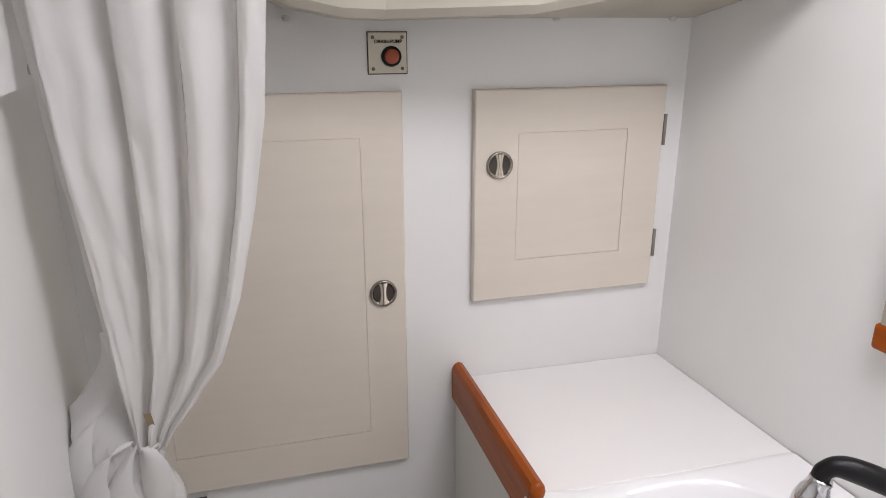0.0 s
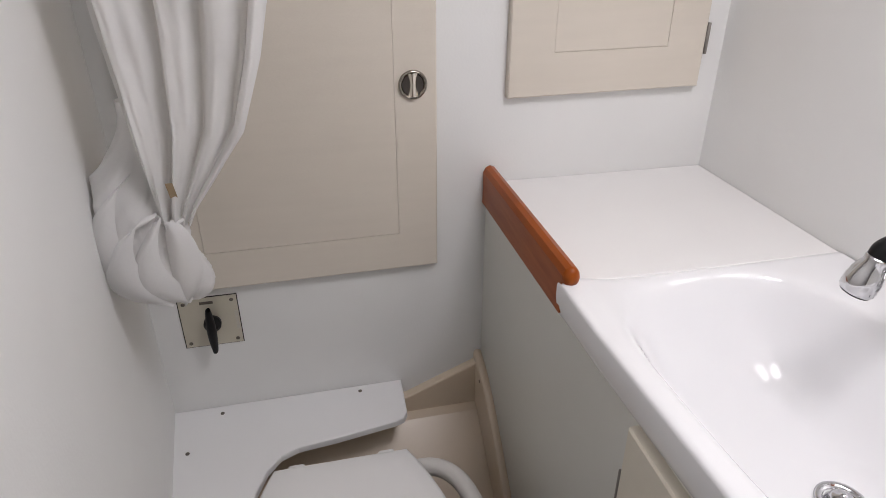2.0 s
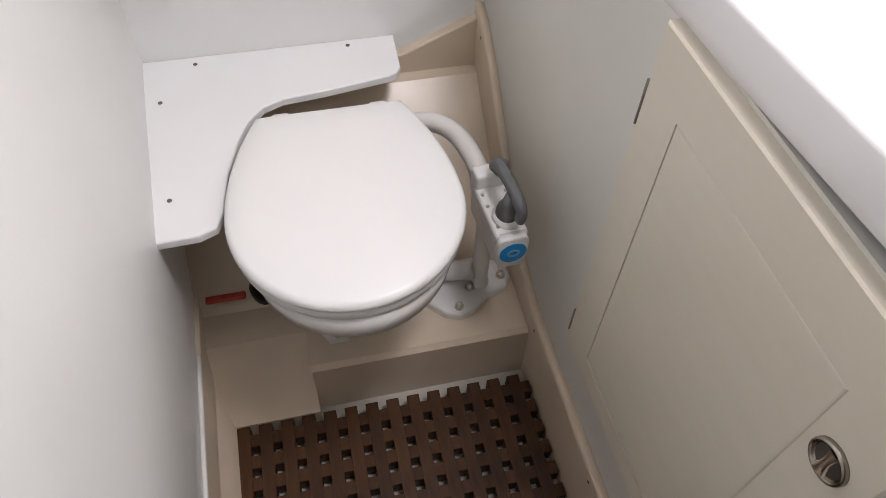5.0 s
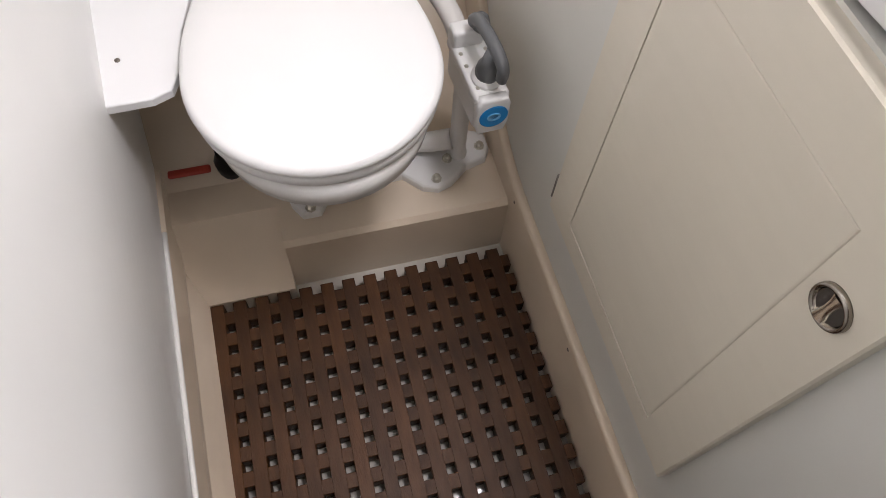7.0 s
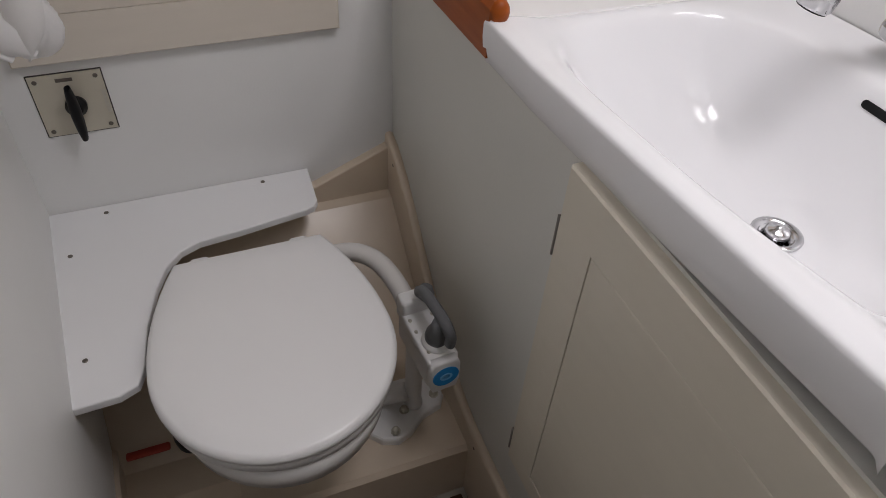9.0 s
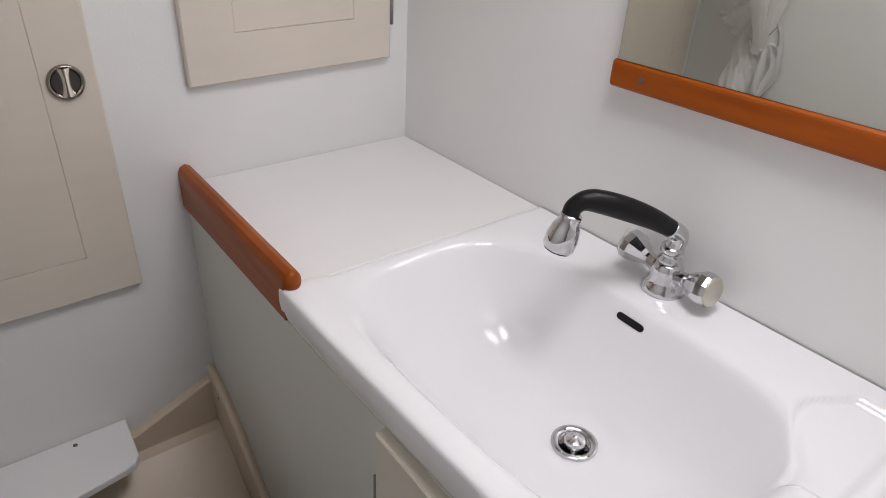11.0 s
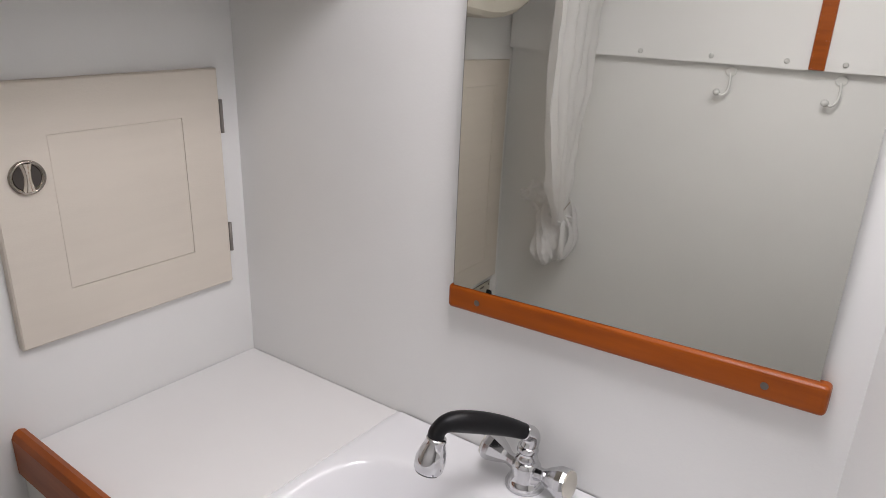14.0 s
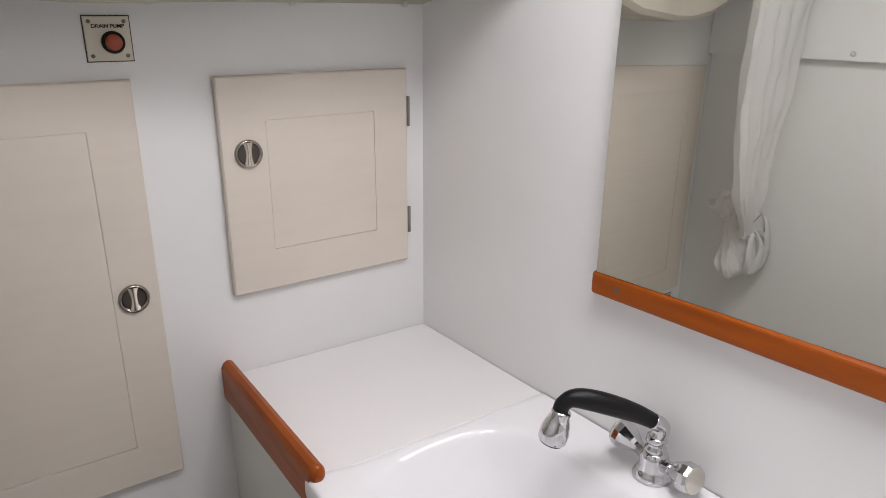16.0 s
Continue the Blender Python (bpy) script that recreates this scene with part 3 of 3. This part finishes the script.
def basin_shape(x, y):
    r = bowl_r(x, y)
    front = smooth01((BX + 0.02 - x) / BA)
    q = 1.015 - r
    q = 0.5 * (q + math.sqrt(q * q + 0.0012 + 0.0030 * front))
    d = 0.119 * (1 - (1 - min(1.0, q / (0.85 + 0.15 * front))) ** (3.9 - 1.7 * front))
    flat = math.hypot((x - 0.290) / 1.0, (y - 0.595) / 1.4)
    d += 0.014 * smooth01(1 - flat / 0.13)
    z = ZR + rise(y, x) - d
    curve = 0.418 + 0.018 * math.sin((x - 0.36) * 40)
    dish = smooth01((curve - y) / 0.007 + 0.5) * smooth01((x - 0.300) / 0.02) * smooth01((y - 0.352) / 0.012) * smooth01((0.458 - x) / 0.012)
    z -= (0.0075 + 0.02 * max(0.0, 0.40 - x)) * dish * smooth01((r - 0.93) / 0.08)
    z += (0.006 + 0.045 * max(0.0, 0.76 - y)) * (1 - smooth01((x - 0.100) / 0.056))
    z -= 0.002 * smooth01((y - 0.856) / 0.013) ** 2 + 0.010 * smooth01((0.347 - y) / 0.013) ** 2
    return z


def basin_z(x, y):
    """The bowl, with a small flat round the drain."""
    near = 1 - smooth01((math.hypot(x - 0.290, y - 0.595) - 0.024) / 0.035)
    return basin_shape(x, y) * (1 - near) + DRAIN_Z * near


DRAIN_Z = basin_shape(0.290, 0.595) + 0.002
skirt = [(0.0855, -0.052), (0.0835, -0.049), (0.0795, -0.036), (0.0775, -0.020), (0.0775, -0.0055), (0.0785, -0.0025), (0.0805, -0.0006)]
NU, NV = 150, 170


def basin_point(u, v):
    y = 0.335 + v * 0.533
    k = round(u * (NU + len(skirt) - 1))
    if k < len(skirt):
        x, dz = skirt[k]
        return Vector((x, y, basin_z(0.0855, y) + dz))
    x = 0.0855 + (k - len(skirt)) / (NU - 1) * (side_x(y) - 0.002 - 0.0855)
    return Vector((x, y, basin_z(x, y)))


part("bowl", grid_mesh(NU + len(skirt), NV, basin_point), CERAMIC, basin, "", True)
drain_z = basin_z(0.290, 0.595)
dr = part("drain", lathe([(0.026, 0.0), (0.026, 0.002), (0.023, 0.0035), (0.0175, 0.002), (0.0165, -0.006), (0.010, -0.008)], pose(0.290, 0.595, drain_z + 0.001), 32), CHROME, basin, "chrome drain ring", True)
# Flat dark disc that stands for the shade down the drain.
part("drain_shade", lathe([(0.0162, 0), (0.0162, 0.0012), (0.001, 0.0012)], pose(0.290, 0.595, drain_z - 0.001), 24), DARK, dr)
part("plug", lathe([(0.012, 0), (0.0128, 0.006), (0.010, 0.009), (0.005, 0.0095), (0.004, 0.012), (0.001, 0.013)], pose(0.290, 0.595, drain_z), 24), CHROME, dr, "", True)
slot = [(0.0145 * (1 if k < 8 else -1) + 0.0043 * math.sin(math.pi * (k % 8) / 7) * (1 if k < 8 else -1), 0.0043 * math.cos(math.pi * (k % 8) / 7) * (1 if k < 8 else -1)) for k in range(16)]
sy = 0.627
sx = next(0.36 + 0.0002 * k for k in range(300) if basin_z(0.36 + 0.0002 * k, sy) > 0.762)
nrm = Vector((-(basin_z(sx + 0.003, sy) - basin_z(sx - 0.003, sy)) / 0.006, 0, 1)).normalized()
sm = Matrix.Translation((sx, sy, basin_z(sx, sy))) @ Matrix(((nrm.z, 0, nrm.x), (0, 1, 0), (-nrm.x, 0, nrm.z))).to_4x4()
# No hole is cut: a thin black plate stands for the slot's shade.
part("overflow", prism([(v, u) for u, v in slot], lambda u, v, w: sm @ Vector((u, v, w - 0.001)), 0.002), BLACK, basin, "overflow slot, its inner shade a flat black plate")

# ---- mixer tap with pull-out shower ----
tap = thing("mixer_tap", "chrome two-handle mixer tap with a black pull-out shower handle", "tap")
TX, TY = 0.448, 0.632
ZT = ZR + rise(TY, TX)
part("body", lathe([(0.025, 0), (0.025, 0.004), (0.021, 0.010), (0.0185, 0.018), (0.018, 0.030), (0.015, 0.036), (0.012, 0.038)], pose(TX, TY, ZT), 28), CHROME, tap, "", True)
for turn in (1, -1):
    way = Vector((0.05 * turn, turn, 0.16)).normalized()
    at = Vector((TX, TY, ZT + 0.022)) + way * 0.012
    hd = part("handle", lathe([(0.010, 0.0), (0.0085, 0.014), (0.0095, 0.017), (0.0125, 0.022), (0.0195, 0.038), (0.0195, 0.046), (0.0175, 0.050)], aim(at, way), 10), CHROME, tap, "faceted chrome handle")
    part("cap", lathe([(0.0172, 0), (0.0172, 0.002), (0.015, 0.003), (0.001, 0.003)], aim(at + way * 0.049, way), 28), STEEL, hd, "round satin cap", True)
part("neck", lathe([(0.012, 0), (0.0135, 0.003), (0.0135, 0.006), (0.0105, 0.009), (0.0105, 0.014), (0.0135, 0.016), (0.0125, 0.022)], pose(TX, TY, ZT + 0.036), 24), CHROME, tap, "", True)
ARM = Vector((-0.87, 0.49, 0))


def on_arm(d, z):
    return Vector((TX, TY, ZT + z)) + ARM * d


part("elbow", tube(spline([on_arm(0, 0.054), on_arm(-0.004, 0.064), on_arm(-0.003, 0.073), on_arm(0.008, 0.080)], 6), 0.0105, 16), CHROME, tap, "", True)
grip_line = spline([on_arm(0.002, 0.077), on_arm(0.030, 0.092), on_arm(0.062, 0.105), on_arm(0.094, 0.115), on_arm(0.112, 0.117), on_arm(0.123, 0.110), on_arm(0.126, 0.100)], 7)
part("grip", tube(grip_line, lambda t: 0.0098 + 0.0036 * math.sin(math.pi * min(1, t / 0.78)) ** 1.3, 18), BLACK, tap, "black ribbed grip", True)
head = aim(on_arm(0.124, 0.101), (-0.25, 0.10, -1))
sp = part("spray_head", lathe([(0.0115, 0), (0.0125, 0.003), (0.0115, 0.006), (0.0155, 0.016), (0.0180, 0.028), (0.0175, 0.040), (0.0155, 0.043)], head, 26), CHROME, tap, "chrome spray head", True)
part("nozzle", lathe([(0.015, 0.0425), (0.015, 0.044), (0.001, 0.044)], head, 20), BLACK, sp)

# ---- mirror on the side wall ----
glass = thing("wall_mirror", "frameless mirror standing on a teak ledge", "mirror")

def pane_x(y, z):
    """The thin pane stands off the wall on the ledge and bends back with height."""
    return side_x(y) - 0.0085 - 0.014 * (y - 0.348) + (z - 1.0165) ** 2 / 30.0


pane = grid_mesh(12, 24, lambda u, v: (lambda y: (lambda z: Vector((pane_x(y, z - 0.036 * (0.773 - y)), y, z)))(1.0165 + 0.036 * (0.773 - y) + 0.53 * v))(0.348 + 0.417 * u))
bmesh.ops.recalc_face_normals(pane, faces=pane.faces[:])
bmesh.ops.solidify(pane, geom=pane.faces[:], thickness=0.003)
for e in pane.edges:
    e.smooth = e.calc_face_angle(0.0) < 0.6
part("pane", pane, MIRROR, glass, "", True)
part("edge", tube([Vector((pane_x(0.7655, 1.0165 + 0.02 * k) + 0.001, 0.7662, 1.0172 + 0.02 * k)) for k in range(27)], 0.0018, 6), DARK, glass, "dark ground edge", True)


def sloped(bm):
    """The ledge rises a little towards the entrance."""
    for v in bm.verts:
        v.co.x += side_x(v.co.y)
        v.co.z += 0.036 * (0.773 - v.co.y)
    return bm


ledge = thing("mirror_ledge", "varnished teak ledge screwed below the mirror", "ledge")
part("strip", sloped(box(-0.0185, -0.0005, 0.337, 0.773, 0.984, 1.016, 0.005, 3)), TEAK, ledge)
for y in (0.392, 0.728):
    part("screw", dot((side_x(y) - 0.0185, y, 1.000 + 0.036 * (0.773 - y)), (-1, 0, 0), 0.004, 0.001), SCREW, ledge)

# ---- overhead shelf, side panel and hooks ----
shelf = thing("overhead_shelf", "cream moulded shelf under the deck with a rounded end", "shelf")
prof = [(XR, 1.352), (0.30, 1.352), (0.12, 1.351), (-0.05, 1.350), (-0.10, 1.352), (-0.16, 1.364), (-0.21, 1.386), (-0.255, 1.421), (-0.285, 1.461), (-0.30, 1.506)]


def shelf_front(x):
    return 1.03 - max(0.0, x + 0.06) * 0.24


tray_bm = bmesh.new()
rows = []
for x, z in prof:
    y, drop = shelf_front(x), 0.004 - 0.055 * smooth01((x - 0.05) / 0.42)
    rows.append([tray_bm.verts.new(c) for c in ((x, YB, z), (x, y + 0.03, z - drop), (x, y + 0.008, z - drop + 0.002), (x, y, z - drop + 0.012), (x, y, z + 0.06 - drop), (x + 0.004, y + 0.014, z + 0.06 - drop), (x + 0.006, y + 0.016, z + 0.012 - drop), (x + 0.006, YB, z + 0.012))])
for p, q in zip(rows, rows[1:]):
    for a in range(8):
        b = (a + 1) % 8
        tray_bm.faces.new((p[a], p[b], q[b], q[a]))
tray_bm.faces.new(rows[0])
tray_bm.faces.new(rows[-1])
part("tray", tray_bm, SHELF, shelf)
for x in (-0.155, 0.035, 0.235, 0.43):
    part("cap", dot((x, YB - 0.010, 1.3525), (0, -0.3, -1), 0.006, 0.005), CAP, shelf)
cloth_bag = grid_mesh(24, 14, lambda u, v: Vector((0.06 + 0.13 * math.sin(math.pi * v) * math.cos(2 * math.pi * u) - 0.03, YB - 0.09 + 0.075 * math.sin(math.pi * v) * math.sin(2 * math.pi * u),
                      1.475 - 0.095 * math.cos(math.pi * v) + 0.012 * noise.noise(Vector((u * 6, v * 5, 1))))), True)
tagged(link("folded_cloth", cloth_bag, REDCLOTH, True), "crumpled rust-red cloth lying on the overhead shelf", "cloth")
paper = grid_mesh(24, 12, lambda u, v: Vector((-0.10 + 0.055 * math.sin(math.pi * v) * math.cos(2 * math.pi * u), YB - 0.12 + 0.05 * math.sin(math.pi * v) * math.sin(2 * math.pi * u),
                  1.448 - 0.075 * math.cos(math.pi * v) + 0.02 * noise.noise(Vector((math.cos(6.28 * u) * 2, math.sin(6.28 * u) * 2, v * 5))))), True)
tagged(link("tissue_paper", paper, PAPER, True), "loose white tissue paper hanging over the shelf edge", "paper")

side = thing("side_panel", "white panel screwed along the top of the wall", "panel")
part("panel", prism([(wall_x(YB), YB - 0.002), (wall_x(YB) + 0.02, YB - 0.002), (wall_x(-0.44) + 0.02, -0.44), (wall_x(-0.44), -0.44)], lambda u, v, w: (u, v, 1.282 + w), TOP - 1.284), LINER, side)
for y in (1.04, 0.850, 0.694, 0.547, 0.444, 0.30):
    part("screw", dot((wall_x(y) + 0.020, y, 1.297), (1, 0, 0), 0.0055, 0.004), CAP, side)
part("teak_strip", box(wall_x(0.492) + 0.017, wall_x(0.492) + 0.026, 0.478, 0.506, 1.283, TOP - 0.003, 0.001, 1), TEAK, side, "varnished teak cover strip")
for k, y in enumerate((0.652, 0.446)):
    hook = thing("wall_hook", "clear plastic hook under the side panel", "hook", "hooks on the wall")
    part("plate", lathe([(0.011, 0), (0.011, 0.003), (0.009, 0.004)], aim((wall_x(y), y, 1.266), (1, 0, 0)), 16), CLEAR, hook)
    part("arm", tube(spline([(wall_x(y) + 0.003, y, 1.262), (wall_x(y) + 0.007, y - 0.002, 1.245), (wall_x(y) + 0.012, y - 0.001, 1.226), (wall_x(y) + 0.016, y + 0.008, 1.216), (wall_x(y) + 0.018, y + 0.018, 1.219)], 6), 0.0026, 10), CLEAR, hook, "", True)
    part("ball", lathe([(0.002, -0.007), (0.0058, -0.0045), (0.0075, 0.0), (0.0058, 0.0045), (0.002, 0.007)], pose(wall_x(y) + 0.018, y + 0.019, 1.221), 14), CLEAR, hook, "", True)

# ---- shower curtain, gathered and tied ----
curtain = thing("shower_curtain", "white cotton shower curtain gathered and knotted beside the toilet", "curtain")


def lerp_rows(rows, z):
    for (z0, *a), (z1, *b) in zip(rows, rows[1:]):
        if z <= z0 and z >= z1:
            t = (z0 - z) / (z0 - z1)
            return [p + (q - p) * t for p, q in zip(a, b)]
    return rows[-1][1:] if z < rows[-1][0] else rows[0][1:]


#       z,    left,  right,  y,    fold depth
HANG = [(1.71, -0.433, -0.164, 0.953, 0.030), (1.50, -0.430, -0.173, 0.958, 0.030), (1.36, -0.424, -0.184, 0.963, 0.028), (1.25, -0.417, -0.194, 0.967, 0.028),
        (1.15, -0.406, -0.212, 0.971, 0.027), (1.05, -0.396, -0.236, 0.975, 0.026), (0.97, -0.388, -0.264, 0.978, 0.025), (0.92, -0.382, -0.300, 0.981, 0.022), (0.88, -0.377, -0.330, 0.984, 0.016), (0.855, -0.374, -0.342, 0.986, 0.012)]


def hang(u, v):
    z = 1.71 - v * 0.855
    left, right, y, deep = lerp_rows(HANG, z)
    s = u + 0.030 * math.sin(2.2 * z + 5 * u)
    ph = 2 * math.pi * 3.6 * s + 0.9
    fold = math.tanh(1.6 * math.sin(ph)) + 0.22 * math.sin(2 * math.pi * 8.3 * s + 1.9 + 2.0 * z) * smooth01((z - 0.8) / 0.2)
    crease = abs(noise.noise(Vector((u * 5 + z * 2.5, z * 6 - u * 3, 2.0))))
    x = left + (right - left) * (u + 0.035 * math.sin(ph + 0.7))
    return Vector((x, y + deep * fold * 0.55 - 0.012 * crease - 0.003 * abs(noise.noise(Vector((u * 13 - z * 6, z * 15 + u * 7, 9.0)))) + 0.003 * noise.noise(Vector((u * 18, z * 9, 5))) - 0.005 * abs(noise.noise(Vector((u * 9 + z * 7, z * 9 - u * 4, 12.0)))) + 0.004 * noise.noise(Vector((u * 26 + z * 3, z * 4, 15.0))), z))


part("drape", grid_mesh(150, 120, hang), CLOTH, curtain, "", True)


def bag(u, v):
    """The lower end, folded up into a hanging pouch behind the tie."""
    a = 2 * math.pi * u
    z = 1.000 - v * 0.255
    full = smooth01((v - 0.05) / 0.5)
    shut = math.sqrt(max(0.0, 1 - max(0.0, (v - 0.78) / 0.22) ** 2))
    cx = -0.389 - 0.022 * full + 0.036 * smooth01((v - 0.62) / 0.38)
    rx = (0.012 + 0.040 * full) * (0.08 + 0.92 * shut)
    ry = (0.010 + 0.030 * full) * (0.08 + 0.92 * shut)
    turn = a + 2.6 * v
    n1 = noise.noise(Vector((1.4 * math.cos(turn), 1.4 * math.sin(turn), v * 1.5)))
    n2 = noise.noise(Vector((4.0 * math.cos(turn + v), 4.0 * math.sin(turn + v), v * 2.5 + 7)))
    n3 = noise.noise(Vector((9.0 * math.cos(a), 9.0 * math.sin(a), v * 8.0 + 3)))
    k = 1 + full * (0.05 * (0.4 - abs(n3)) + 0.26 * (0.55 - 1.8 * abs(n1)) + 0.10 * (0.5 - 1.8 * abs(n2)))
    y = 1.012 + ry * k * math.sin(a)
    x = max(wall_x(y) + 0.004, cx + rx * k * math.cos(a))
    return Vector((x, y, z - 0.012 * math.cos(a) * full))


part("pouch", grid_mesh(120, 60, bag, True), CLOTH, curtain, "", True)


def flap(u, v):
    """A folded band that runs from the tie round the front of the pouch."""
    line = FLAP_LINE[min(len(FLAP_LINE) - 1, round(v * (len(FLAP_LINE) - 1)))]
    wide = 0.005 + 0.020 * math.sin(math.pi * min(1, v * 1.05)) ** 0.7
    s = 2 * u - 1
    return line + Vector((-0.007 + 0.75 * s * wide, -0.009 * (1 - s * s) - 0.003 * s, 0.66 * s * wide))


for pts in ([(-0.368, 0.972, 0.872), (-0.386, 0.962, 0.838), (-0.390, 0.960, 0.803), (-0.372, 0.965, 0.775), (-0.352, 0.975, 0.757)],
            [(-0.358, 0.974, 0.866), (-0.350, 0.968, 0.834), (-0.347, 0.966, 0.799), (-0.350, 0.970, 0.770), (-0.358, 0.978, 0.752)],
            [(-0.372, 0.976, 0.874), (-0.404, 0.966, 0.858), (-0.418, 0.960, 0.818), (-0.402, 0.962, 0.783), (-0.372, 0.970, 0.757)],
            [(-0.388, 0.99, 0.925), (-0.420, 0.978, 0.893), (-0.432, 0.972, 0.853), (-0.426, 0.970, 0.813), (-0.402, 0.974, 0.780)]):
    FLAP_LINE = spline(pts, 10)
    part("fold", grid_mesh(11, 41, flap), CLOTH, curtain, "", True)
part("tie", tube(spline([(-0.379, 0.981, 0.872), (-0.366, 0.972, 0.864), (-0.350, 0.977, 0.865), (-0.345, 0.993, 0.872), (-0.362, 1.006, 0.878), (-0.377, 0.998, 0.876), (-0.379, 0.981, 0.872)], 6), 0.0028, 10), CLOTH, curtain, "twisted tie", True)


def tie_end(u, v):
    """The crumpled loose end that sticks out behind the knot."""
    w = (u - 0.5) * (0.030 + 0.050 * math.sin(math.pi * min(1, 0.15 + v * 0.9)))
    c = noise.noise(Vector((u * 3, v * 4, 4)))
    return Vector((-0.372 - 0.032 * v + 0.020 * c + 0.006 * math.sin(16 * v + 5 * u), 1.010 + 0.098 * v + 0.010 * noise.noise(Vector((u * 4, v * 3, 8))), 0.892 + 0.026 * math.sin(2.6 * v) + w + 0.010 * c))


part("tie_end", grid_mesh(20, 36, tie_end), CLOTH, curtain, "crumpled cloth end", True)
part("stain", grid_mesh(4, 6, lambda u, v: Vector((-0.356 + 0.008 * u, 0.952 + 0.014 * v, 0.922 - 0.024 * v))), STAIN, curtain, "small brown stained tab", True)
